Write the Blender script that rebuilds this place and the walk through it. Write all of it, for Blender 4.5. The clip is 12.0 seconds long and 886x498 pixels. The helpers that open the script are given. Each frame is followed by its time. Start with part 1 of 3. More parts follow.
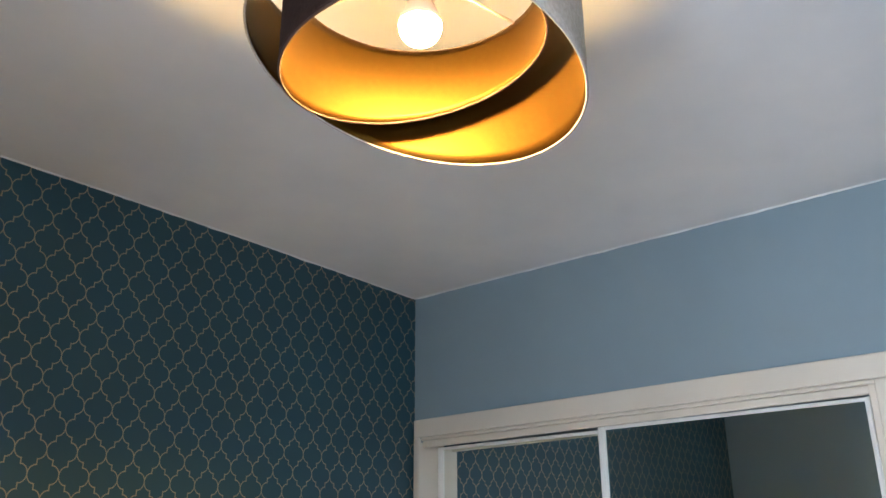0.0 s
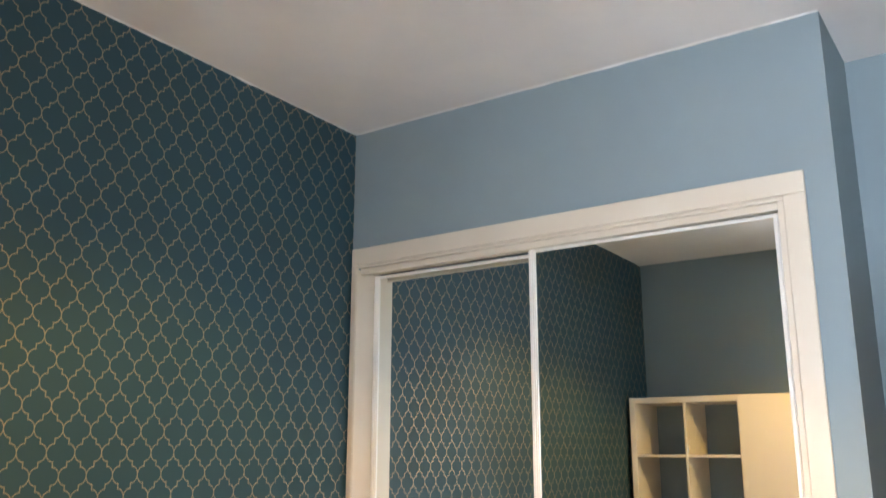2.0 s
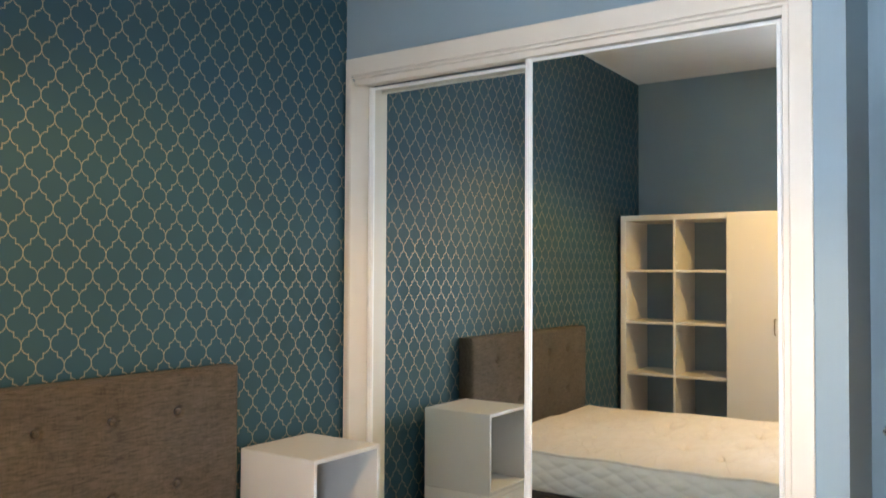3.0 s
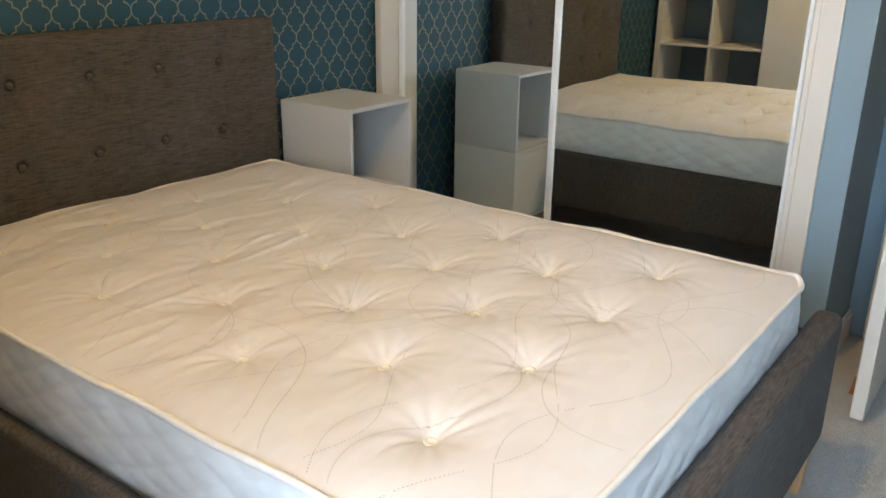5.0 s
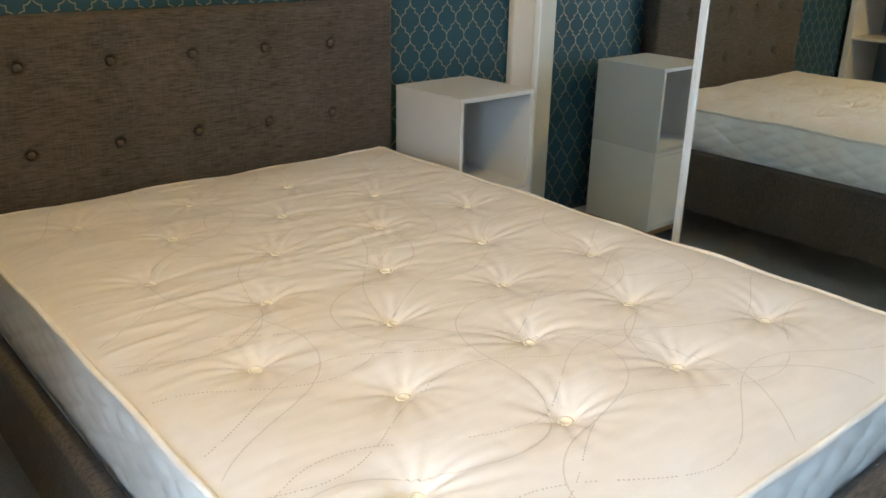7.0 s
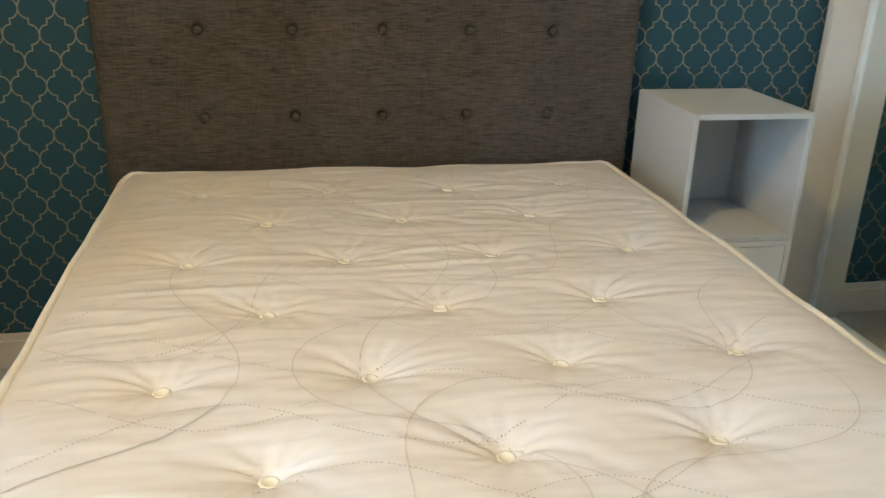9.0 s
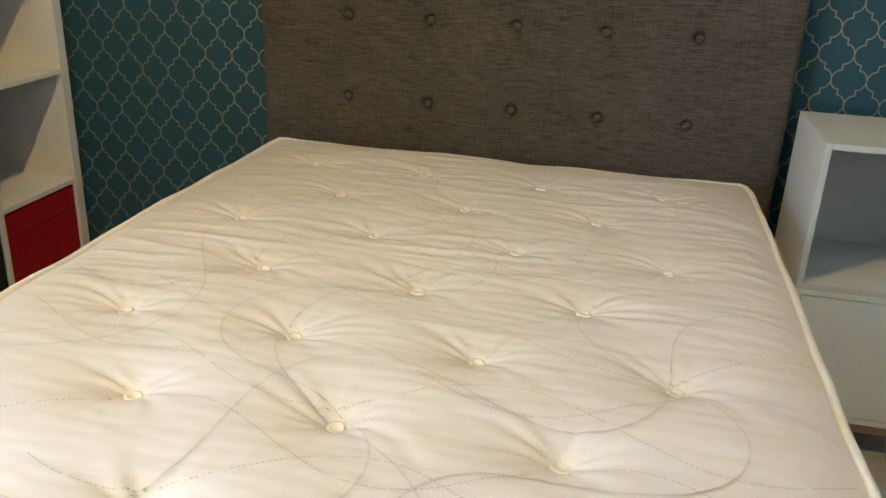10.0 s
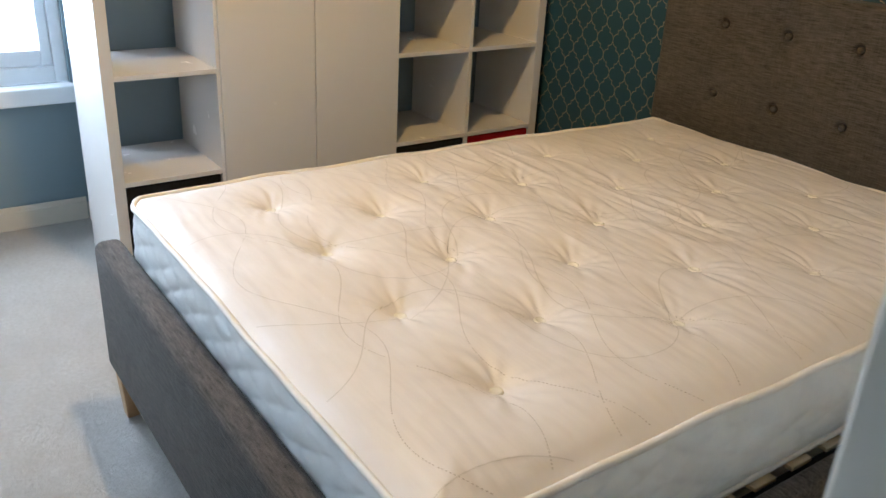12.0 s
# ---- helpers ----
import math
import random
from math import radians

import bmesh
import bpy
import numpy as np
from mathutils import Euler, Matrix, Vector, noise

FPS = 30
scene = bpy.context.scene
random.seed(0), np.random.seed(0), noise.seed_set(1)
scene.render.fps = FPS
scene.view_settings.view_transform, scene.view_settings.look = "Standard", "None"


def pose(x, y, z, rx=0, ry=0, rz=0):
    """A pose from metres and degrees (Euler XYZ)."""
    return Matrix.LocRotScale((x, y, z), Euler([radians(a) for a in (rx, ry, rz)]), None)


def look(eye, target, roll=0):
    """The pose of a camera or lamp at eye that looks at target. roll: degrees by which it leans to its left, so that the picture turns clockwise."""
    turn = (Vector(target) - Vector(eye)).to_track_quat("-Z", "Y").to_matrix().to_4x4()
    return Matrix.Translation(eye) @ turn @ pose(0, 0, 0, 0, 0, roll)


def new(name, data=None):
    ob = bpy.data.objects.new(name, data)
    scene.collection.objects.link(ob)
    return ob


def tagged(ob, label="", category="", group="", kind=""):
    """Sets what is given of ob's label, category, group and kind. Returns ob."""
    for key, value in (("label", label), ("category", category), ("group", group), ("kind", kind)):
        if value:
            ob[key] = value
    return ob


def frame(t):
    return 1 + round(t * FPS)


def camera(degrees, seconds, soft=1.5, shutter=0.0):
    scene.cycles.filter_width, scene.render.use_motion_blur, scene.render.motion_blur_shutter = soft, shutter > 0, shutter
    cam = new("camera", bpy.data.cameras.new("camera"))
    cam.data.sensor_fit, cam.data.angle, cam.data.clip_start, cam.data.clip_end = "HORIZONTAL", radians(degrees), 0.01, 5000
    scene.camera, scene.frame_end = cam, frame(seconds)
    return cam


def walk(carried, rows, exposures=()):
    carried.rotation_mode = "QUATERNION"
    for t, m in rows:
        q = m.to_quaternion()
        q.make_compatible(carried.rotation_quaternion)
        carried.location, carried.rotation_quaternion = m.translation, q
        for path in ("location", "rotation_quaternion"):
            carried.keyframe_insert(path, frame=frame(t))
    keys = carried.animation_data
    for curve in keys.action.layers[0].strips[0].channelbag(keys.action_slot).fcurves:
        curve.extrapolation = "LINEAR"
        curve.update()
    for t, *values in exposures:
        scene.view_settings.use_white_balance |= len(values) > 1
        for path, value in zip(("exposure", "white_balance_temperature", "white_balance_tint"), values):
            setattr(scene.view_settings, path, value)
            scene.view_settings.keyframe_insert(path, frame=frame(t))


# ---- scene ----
cam = camera(55.7, 12.0, shutter=0.25)
PATH = [
    (0, (-2.614, -2.345, 1.777), (-1.176, -1.142, 2.472), -0.3),
    (0.5, (-2.621, -2.322, 1.683), (-1.146, -1.168, 2.385), -0.3),
    (1, (-2.627, -2.319, 1.591), (-1.113, -1.215, 2.29), 0.0),
    (1.5, (-2.655, -2.317, 1.537), (-1.113, -1.228, 2.197), 0.0),
    (2, (-2.665, -2.316, 1.484), (-1.066, -1.209, 1.95), 0.1),
    (2.5, (-2.675, -2.328, 1.443), (-1.045, -1.203, 1.721), 0.1),
    (3, (-2.67, -2.322, 1.421), (-1.019, -1.194, 1.48), 0.3),
    (3.2, (-2.673, -2.323, 1.39), (-1.02, -1.197, 1.375), 0.1),
    (3.7, (-2.697, -2.328, 1.374), (-1.046, -1.22, 1.153), 0.5),
    (5.3, (-2.764, -2.431, 1.342), (-1.272, -1.305, 0.63), 0.6),
    (5.5, (-2.764, -2.445, 1.341), (-1.297, -1.284, 0.634), 0.8),
    (6, (-2.685, -2.467, 1.353), (-1.427, -1.092, 0.629), 0.9),
    (6.5, (-2.558, -2.469, 1.343), (-1.31, -1.083, 0.621), 1.1),
    (7, (-2.442, -2.443, 1.333), (-1.221, -1.032, 0.615), 1.1),
    (7.5, (-2.285, -2.414, 1.317), (-1.19, -0.904, 0.595), 1.4),
    (7.7, (-2.209, -2.414, 1.307), (-1.206, -0.84, 0.587), 1.2),
    (9.5, (-1.402, -2.35, 1.242), (-1.381, -0.491, 0.504), 2.2),
    (10, (-1.081, -2.391, 1.253), (-1.455, -0.575, 0.505), 2.5),
    (10.5, (-0.756, -2.388, 1.276), (-1.299, -0.617, 0.523), 2.6),
    (11, (-0.448, -2.408, 1.292), (-1.372, -0.812, 0.518), 3.1),
    (11.5, (-0.248, -2.505, 1.343), (-1.605, -1.283, 0.527), 3.2),
    (12, (-0.06, -2.48, 1.374), (-1.543, -1.412, 0.563), 3.0),
]
walk(cam, [(t, look(e, a, r)) for t, e, a, r in PATH],
     [(0, 0.92, 5600, 11), (1, 1.1, 5500, 10), (1.5, 1.2, 5950, 13), (2, 1.45, 6150, 14), (2.5, 1.55, 6050, 14), (3, 1.5, 5700, 12), (3.7, 1.3, 5500, 9),
      (5.5, 0.8, 5190, 7), (6.5, 0.87, 5140, 5), (9.5, 1.02, 4900, 1), (10.5, 1.05, 4980, 1), (11, 1.05, 5080, 4), (11.5, 0.86, 5280, 9), (12, 0.85, 5280, 9)])

# ---------- light and exposure ----------
world = bpy.data.worlds.new("sky")
scene.world = world
world.use_nodes = True
wn = world.node_tree
sky = wn.nodes.new("ShaderNodeTexSky")
sky.sky_type = "NISHITA"
sky.sun_disc = False
sky.sun_elevation, sky.sun_rotation = radians(35), radians(200)
wn.nodes["Background"].inputs["Strength"].default_value = 0.12
wn.links.new(sky.outputs["Color"], wn.nodes["Background"].inputs["Color"])

WINDOW_LIGHT = 48.0
BULB_STRENGTH = 1230.0
sky_lamp = bpy.data.lights.new("window_daylight", "AREA")
sky_lamp.shape, sky_lamp.size, sky_lamp.size_y = "RECTANGLE", 1.5, 1.58
sky_lamp.energy, sky_lamp.color = WINDOW_LIGHT, (0.89, 0.952, 1.0)
new("window_daylight", sky_lamp).matrix_world = look((-3.89, -2.53, 1.28), (0, -2.53, 1.28))


# ---------- node helpers and materials ----------
class Graph:
    """Small wrapper round a material's node tree."""

    def __init__(self, name):
        self.mat = bpy.data.materials.new(name)
        self.mat.use_nodes = True
        self.tree = self.mat.node_tree
        self.bsdf = self.tree.nodes["Principled BSDF"]

    def node(self, kind):
        return self.tree.nodes.new(kind)

    def put(self, socket, value):
        if isinstance(value, bpy.types.NodeSocket):
            self.tree.links.new(value, socket)
        else:
            socket.default_value = value

    def m(self, op, a, b=0.0, c=0.0):
        n = self.node("ShaderNodeMath")
        n.operation = op
        for i, v in enumerate((a, b, c)):
            self.put(n.inputs[i], v)
        return n.outputs[0]

    def coords(self, scale=(1, 1, 1)):
        t = self.node("ShaderNodeTexCoord")
        mp = self.node("ShaderNodeMapping")
        mp.inputs["Scale"].default_value = scale
        self.put(mp.inputs["Vector"], t.outputs["Object"])
        return mp.outputs["Vector"]

    def noise(self, scale, detail=4.0, rough=0.55, stretch=(1, 1, 1)):
        n = self.node("ShaderNodeTexNoise")
        n.inputs["Scale"].default_value = scale
        n.inputs["Detail"].default_value = detail
        n.inputs["Roughness"].default_value = rough
        self.put(n.inputs["Vector"], self.coords(stretch))
        return n.outputs["Fac"]

    def span(self, value, lo, hi, a=0.0, b=1.0):
        n = self.node("ShaderNodeMapRange")
        self.put(n.inputs["Value"], value)
        for key, v in (("From Min", lo), ("From Max", hi), ("To Min", a), ("To Max", b)):
            n.inputs[key].default_value = v
        return n.outputs["Result"]

    def mix(self, fac, a, b):
        n = self.node("ShaderNodeMix")
        n.data_type = "RGBA"
        self.put(n.inputs["Factor"], fac)
        for i, v in ((6, a), (7, b)):
            self.put(n.inputs[i], (*v, 1) if isinstance(v, tuple) else v)
        return n.outputs[2]

    def bump(self, height, strength, distance=0.002):
        n = self.node("ShaderNodeBump")
        n.inputs["Strength"].default_value = strength
        n.inputs["Distance"].default_value = distance
        self.put(n.inputs["Height"], height)
        self.tree.links.new(n.outputs["Normal"], self.bsdf.inputs["Normal"])

    def set(self, **values):
        for key, v in values.items():
            key = {"color": "Base Color", "rough": "Roughness", "metal": "Metallic", "spec": "Specular IOR Level",
                   "sheen": "Sheen Weight", "coat": "Coat Weight"}[key]
            if isinstance(v, tuple):
                v = (*v, 1)
            self.put(self.bsdf.inputs[key], v)
        return self


def painted(name, a, b, rough, fine=220.0, coarse=1.6, relief=0.15, spec=0.5):
    """Paint or laminate: two close shades, patchy roughness, fine relief."""
    g = Graph(name)
    patch = g.span(g.noise(coarse, 5), 0.35, 0.65)
    g.set(color=g.mix(patch, a, b), rough=g.span(g.noise(coarse * 4, 3), 0.3, 0.7, rough - 0.012, rough + 0.014), spec=spec)
    if relief:
        g.bump(g.noise(fine, 3), relief, 0.001)
    return g.mat


def wallpaper():
    """Teal paper with a fine gold ogee trellis."""
    g = Graph("teal_trellis_wallpaper")
    w, hh = 0.0875, 0.0657
    sep = g.node("ShaderNodeSeparateXYZ")
    g.put(sep.inputs[0], g.coords())
    u0 = g.m("PINGPONG", g.m("ADD", sep.outputs[0], 0.418 + 60 * w), w / 2)
    v0 = g.m("PINGPONG", g.m("ADD", sep.outputs[2], -1.474 + 60 * hh), hh)
    over = g.m("GREATER_THAN", v0, hh / 2)
    u = g.m("ADD", u0, g.m("MULTIPLY", over, g.m("SUBTRACT", w / 2, g.m("MULTIPLY", u0, 2.0))))
    v = g.m("ADD", v0, g.m("MULTIPLY", over, g.m("SUBTRACT", hh, g.m("MULTIPLY", v0, 2.0))))
    a, b = w / 4, hh * 0.385
    ex = g.m("DIVIDE", g.m("SUBTRACT", u, a), a)
    ey = g.m("DIVIDE", v, b)
    ring = g.m("ABSOLUTE", g.m("SUBTRACT", g.m("SQRT", g.m("ADD", g.m("MULTIPLY", ex, ex), g.m("MULTIPLY", ey, ey))), 1.0))
    d1 = g.m("ADD", g.m("MULTIPLY", ring, 0.0245), g.m("MAXIMUM", g.m("SUBTRACT", u, a), 0.0))
    d2 = g.m("MAXIMUM", g.m("ABSOLUTE", g.m("SUBTRACT", u, a)), g.m("SUBTRACT", b, v))
    d = g.m("MINIMUM", d1, d2)
    line = g.span(d, 0.0007, 0.0024, 1.0, 0.0)
    worn = g.span(g.noise(45, 3), 0.25, 0.6, 0.72, 1.0)
    line = g.m("MULTIPLY", line, worn)
    ground = g.mix(g.span(g.noise(2.2, 4), 0.3, 0.7), (0.0122, 0.0560, 0.082), (0.0160, 0.067, 0.094))
    g.set(color=g.mix(line, ground, (0.40, 0.30, 0.20)), rough=g.span(line, 0, 1, 0.68, 0.40), metal=g.m("MULTIPLY", line, 0.5), spec=0.6)
    g.bump(g.m("ADD", g.m("MULTIPLY", g.noise(500, 2), 0.4), line), 0.2, 0.0006)
    return g.mat


def carpet():
    """Cut pile: blotchy shading where it is brushed, tufts and fibre grain."""
    g = Graph("beige_cut_pile_carpet")
    blot = g.span(g.noise(4.5, 6, 0.65), 0.32, 0.68)
    tuft = g.noise(75, 5, 0.7)
    fibre = g.noise(330, 3, 0.7)
    c = g.mix(blot, (0.62, 0.57, 0.50), (0.76, 0.715, 0.65))
    c = g.mix(g.span(tuft, 0.3, 0.62), (0.57, 0.52, 0.45), c)
    c = g.mix(g.span(fibre, 0.3, 0.6), g.mix(0.3, c, (0.34, 0.30, 0.26)), c)
    g.set(color=c, rough=0.95, spec=0.1, sheen=0.3)
    g.bump(g.m("ADD", fibre, g.m("MULTIPLY", tuft, 1.6)), 1.0, 0.009)
    return g.mat


def woven(name, dark, light, run=(1, 1, 1), sheen=0.06):
    """Slubby upholstery cloth: warp and weft slubs crossing, with soft patches."""
    g = Graph(name)
    weft = g.noise(150, 4, 0.65, (run[0], run[1], run[2]))
    warp = g.noise(150, 4, 0.65, (run[2], run[1], run[0]))
    fine = g.noise(900, 2, 0.5)
    patch = g.noise(6, 4)
    f = g.m("ADD", g.m("ADD", g.m("MULTIPLY", weft, 0.60), g.m("MULTIPLY", warp, 0.24)), g.m("ADD", g.m("MULTIPLY", fine, 0.2), g.m("MULTIPLY", patch, 0.14)))
    g.set(color=g.mix(g.span(f, 0.42, 0.76), dark, light), rough=0.9, spec=0.2, sheen=sheen)
    g.bump(g.m("ADD", g.m("ADD", weft, warp), fine), 0.5, 0.0015)
    return g.mat


def ticking():
    """Satin mattress cloth: woven-in leaves, fine creases across the bed."""
    g = Graph("cream_damask_ticking")
    weave = g.noise(700, 2)
    leaf = g.span(g.noise(9, 2, 0.4, (1, 2.2, 1)), 0.47, 0.53)
    c = g.mix(g.m("MULTIPLY", leaf, 0.4), (0.755, 0.685, 0.615), (0.795, 0.73, 0.67))
    g.set(color=c, rough=g.span(leaf, 0, 1, 0.47, 0.39), spec=0.6, sheen=0.08)
    fold = g.noise(10, 3, 0.55, (0.35, 2.4, 1))
    soft = g.noise(24, 3, 0.5, (0.4, 1.8, 1))
    g.bump(g.m("ADD", g.m("ADD", fold, g.m("MULTIPLY", soft, 0.35)), g.m("MULTIPLY", weave, 0.05)), 0.20, 0.008)
    return g.mat


def wood(name, a, b, along=(1, 1, 6)):
    g = Graph(name)
    grain = g.noise(26, 6, 0.65, tuple(1.0 / s for s in along))
    g.set(color=g.mix(g.span(grain, 0.35, 0.7), a, b), rough=0.45)
    g.bump(grain, 0.15, 0.001)
    return g.mat


def plain(name, color, rough, metal=0.0, spec=0.5):
    g = Graph(name)
    g.set(color=g.mix(g.span(g.noise(30, 3), 0.3, 0.7), tuple(c * 0.94 for c in color), color), rough=rough, metal=metal, spec=spec)
    return g.mat


M_PAPER = wallpaper()
M_BLUE = painted("dusty_blue_emulsion", (0.226, 0.291, 0.324), (0.244, 0.311, 0.344), 0.62, 150, 1.3, 0.25, 0.35)
# grey and warm patches put the ceiling's soft shadow blotches into the colour
M_CEIL = painted("white_emulsion_shade_blotches", (0.675, 0.67, 0.67), (0.775, 0.755, 0.735), 0.85, 120, 1.5, 0.25, 0.2)
M_TRIM = painted("cream_white_gloss_paint", (0.655, 0.592, 0.495), (0.68, 0.617, 0.52), 0.40, 90, 3.0, 0)
M_ALU = painted("white_coated_door_profile", (0.78, 0.77, 0.73), (0.83, 0.82, 0.78), 0.34, 200, 5.0, 0)
M_LAM = painted("white_laminate", (0.755, 0.735, 0.695), (0.762, 0.742, 0.702), 0.42, 300, 2.0, 0)
M_GREYLAM = painted("pale_grey_laminate", (0.585, 0.575, 0.55), (0.60, 0.59, 0.565), 0.42, 300, 2.0, 0)
M_SHELF = painted("white_foil_board", (0.785, 0.740, 0.685), (0.792, 0.747, 0.692), 0.26, 260, 2.0, 0)
M_UPVC = painted("white_window_paint", (0.78, 0.79, 0.80), (0.83, 0.84, 0.85), 0.32, 160, 4.0, 0)
M_CARPET = carpet()
M_CLOTH = woven("brown_grey_woven_upholstery", (0.024, 0.0205, 0.0170), (0.140, 0.118, 0.096), (0.16, 1, 2.0))
M_TICK = ticking()
M_SIDE = painted("pale_quilted_border", (0.79, 0.765, 0.715), (0.86, 0.84, 0.795), 0.45, 480, 12, 0.35, 0.45)
M_PIPE = painted("cream_tape_edge", (0.80, 0.74, 0.66), (0.86, 0.81, 0.74), 0.6, 300, 20, 0.4)
M_THREAD = plain("taupe_stitching_thread", (0.66, 0.59, 0.51), 0.34, 0.2)
M_DOT = plain("brown_stitching_thread", (0.53, 0.45, 0.37), 0.30, 0.3)
M_TUFT = plain("cream_felt_tuft", (0.87, 0.81, 0.68), 0.7)
M_OAK = wood("oak_legs", (0.42, 0.25, 0.11), (0.58, 0.37, 0.18))
M_BEDLEG = wood("stained_beech_legs", (0.30, 0.13, 0.05), (0.42, 0.20, 0.08))
M_SLAT = wood("birch_slats", (0.58, 0.43, 0.24), (0.70, 0.54, 0.33), (6, 1, 1))
M_RED = woven("red_fabric_box_cloth", (0.27, 0.002, 0.004), (0.42, 0.005, 0.007), (0.5, 1, 1), 0.0)
M_BLACK = woven("black_brown_box_cloth", (0.006, 0.005, 0.005), (0.018, 0.015, 0.014), (0.5, 1, 1), 0.05)
M_BLACKFELT = plain("black_slat_webbing", (0.012, 0.011, 0.011), 0.9, 0, 0.1)
M_CHROME = plain("brushed_chrome", (0.70, 0.69, 0.67), 0.22, 1.0)
M_BRASS = plain("aged_brass", (0.30, 0.24, 0.16), 0.4, 1.0)
M_WIRE = plain("cream_coated_wire", (0.70, 0.62, 0.46), 0.4)
M_GOLD = plain("gold_foil_shade_lining", (0.080, 0.040, 0.0058), 0.48, 1.0)
M_SHADEOUT = woven("grey_linen_shade_cloth", (0.36, 0.322, 0.275), (0.50, 0.45, 0.385), (1, 1, 1), 0.0)
M_SHADEIN = woven("dark_brown_shade_cloth", (0.022, 0.011, 0.008), (0.042, 0.022, 0.016), (1, 1, 1), 0.0)
M_RIM = plain("brown_shade_binding", (0.060, 0.032, 0.020), 0.7)
M_WHITEP = plain("white_plastic", (0.78, 0.76, 0.72), 0.35)

g = Graph("mirror_glass")
g.set(color=(0.88, 0.93, 0.93), metal=1.0, rough=0.008)
M_MIRROR = g.mat
g = Graph("window_glass")
g.set(color=(1.0, 1.0, 1.0), rough=0.0)
g.bsdf.inputs["Transmission Weight"].default_value = 1.0
g.bsdf.inputs["IOR"].default_value = 1.45
M_GLASS = g.mat
g = Graph("lit_bulb")
g.set(color=(0.9, 0.85, 0.75), rough=0.3)
g.bsdf.inputs["Emission Color"].default_value = (1.0, 0.595, 0.165, 1)
g.bsdf.inputs["Emission Strength"].default_value = BULB_STRENGTH
M_BULB = g.mat


# ---------- mesh helpers ----------
def thing(name, loc, label, category, group="", kind=""):
    """An empty at the base of a thing that has parts."""
    ob = new(name)
    ob.location = loc
    return tagged(ob, label, category, group, kind)


def base_of(ob):
    """World place of an unturned thing or part."""
    at = Vector(ob.location)
    while ob.parent:
        ob = ob.parent
        at += Vector(ob.location)
    return at


def solid(name, bm, material, smooth=False):
    me = bpy.data.meshes.new(name)
    bmesh.ops.recalc_face_normals(bm, faces=bm.faces)
    bm.to_mesh(me)
    bm.free()
    me.materials.append(material)
    if smooth:
        for p in me.polygons:
            p.use_smooth = True
    return me


def part(name, bm, material, parent, label="", smooth=False):
    """One mesh, given in world places, under a thing or part."""
    at = base_of(parent)
    bmesh.ops.translate(bm, verts=bm.verts, vec=-at)
    ob = new(name, solid(name, bm, material, smooth))
    ob.parent = parent
    return tagged(ob, label)


def structure(name, bm, material, label, category):
    return tagged(new(name, solid(name, bm, material)), label, category, "", "structure")


def box(bm, x0, x1, y0, y1, z0, z1, bevel=0.0, segments=2):
    """Adds a box, its edges rounded by bevel."""
    x0, x1 = min(x0, x1), max(x0, x1)
    y0, y1 = min(y0, y1), max(y0, y1)
    made = bmesh.ops.create_cube(bm, size=1.0)["verts"]
    bmesh.ops.scale(bm, vec=(x1 - x0, y1 - y0, z1 - z0), verts=made)
    bmesh.ops.translate(bm, vec=((x0 + x1) / 2, (y0 + y1) / 2, (z0 + z1) / 2), verts=made)
    if bevel:
        edges = {e for v in made for e in v.link_edges}
        bmesh.ops.bevel(bm, geom=list(edges), offset=bevel, segments=segments, profile=0.5, affect="EDGES")
    return bm


def boxed(*args, **keys):
    return box(bmesh.new(), *args, **keys)


def lathe(profile, place, turn=None, steps=24):
    """A turned solid: profile of (radius, height) round the z axis, then turned and placed."""
    bm = bmesh.new()
    rings = []
    for r, z in profile:
        rings.append([bm.verts.new((r * math.cos(2 * math.pi * i / steps), r * math.sin(2 * math.pi * i / steps), z)) for i in range(steps)])
    for a, b in zip(rings, rings[1:]):
        for i in range(steps):
            bm.faces.new((a[i], a[(i + 1) % steps], b[(i + 1) % steps], b[i]))
    bm.faces.new(rings[0])
    bm.faces.new(rings[-1])
    m = Matrix.Translation(place)
    bmesh.ops.transform(bm, matrix=m @ turn if turn else m, verts=bm.verts)
    return bm


def tube(points, radius, steps=8, closed=False, bm=None):
    """A round tube along points."""
    bm = bm or bmesh.new()
    pts = [Vector(p) for p in points]
    n = len(pts)
    rings = []
    for i, p in enumerate(pts):
        a = pts[i - 1] if closed or i else p
        b = pts[(i + 1) % n] if closed or i < n - 1 else p
        d = (b - a).normalized()
        s = d.cross(Vector((0, 0, 1)))
        s = s.normalized() if s.length > 1e-4 else Vector((1, 0, 0))
        t = s.cross(d)
        rings.append([bm.verts.new(p + radius * (math.cos(2 * math.pi * k / steps) * s + math.sin(2 * math.pi * k / steps) * t)) for k in range(steps)])
    for i in range(n if closed else n - 1):
        a, b = rings[i], rings[(i + 1) % n]
        for k in range(steps):
            bm.faces.new((a[k], a[(k + 1) % steps], b[(k + 1) % steps], b[k]))
    if not closed:
        bm.faces.new(rings[0])
        bm.faces.new(rings[-1])
    return bm


# ---------- the room ----------
CEIL = 2.885  # top of the walls, inside the ceiling


def ceil_at(x):
    """Underside of the old plaster ceiling, which rises a little in mid-room."""
    return 2.846 + 0.018 * math.sin(math.pi * min(max(-x, 0.0), 3.3) / 3.3)


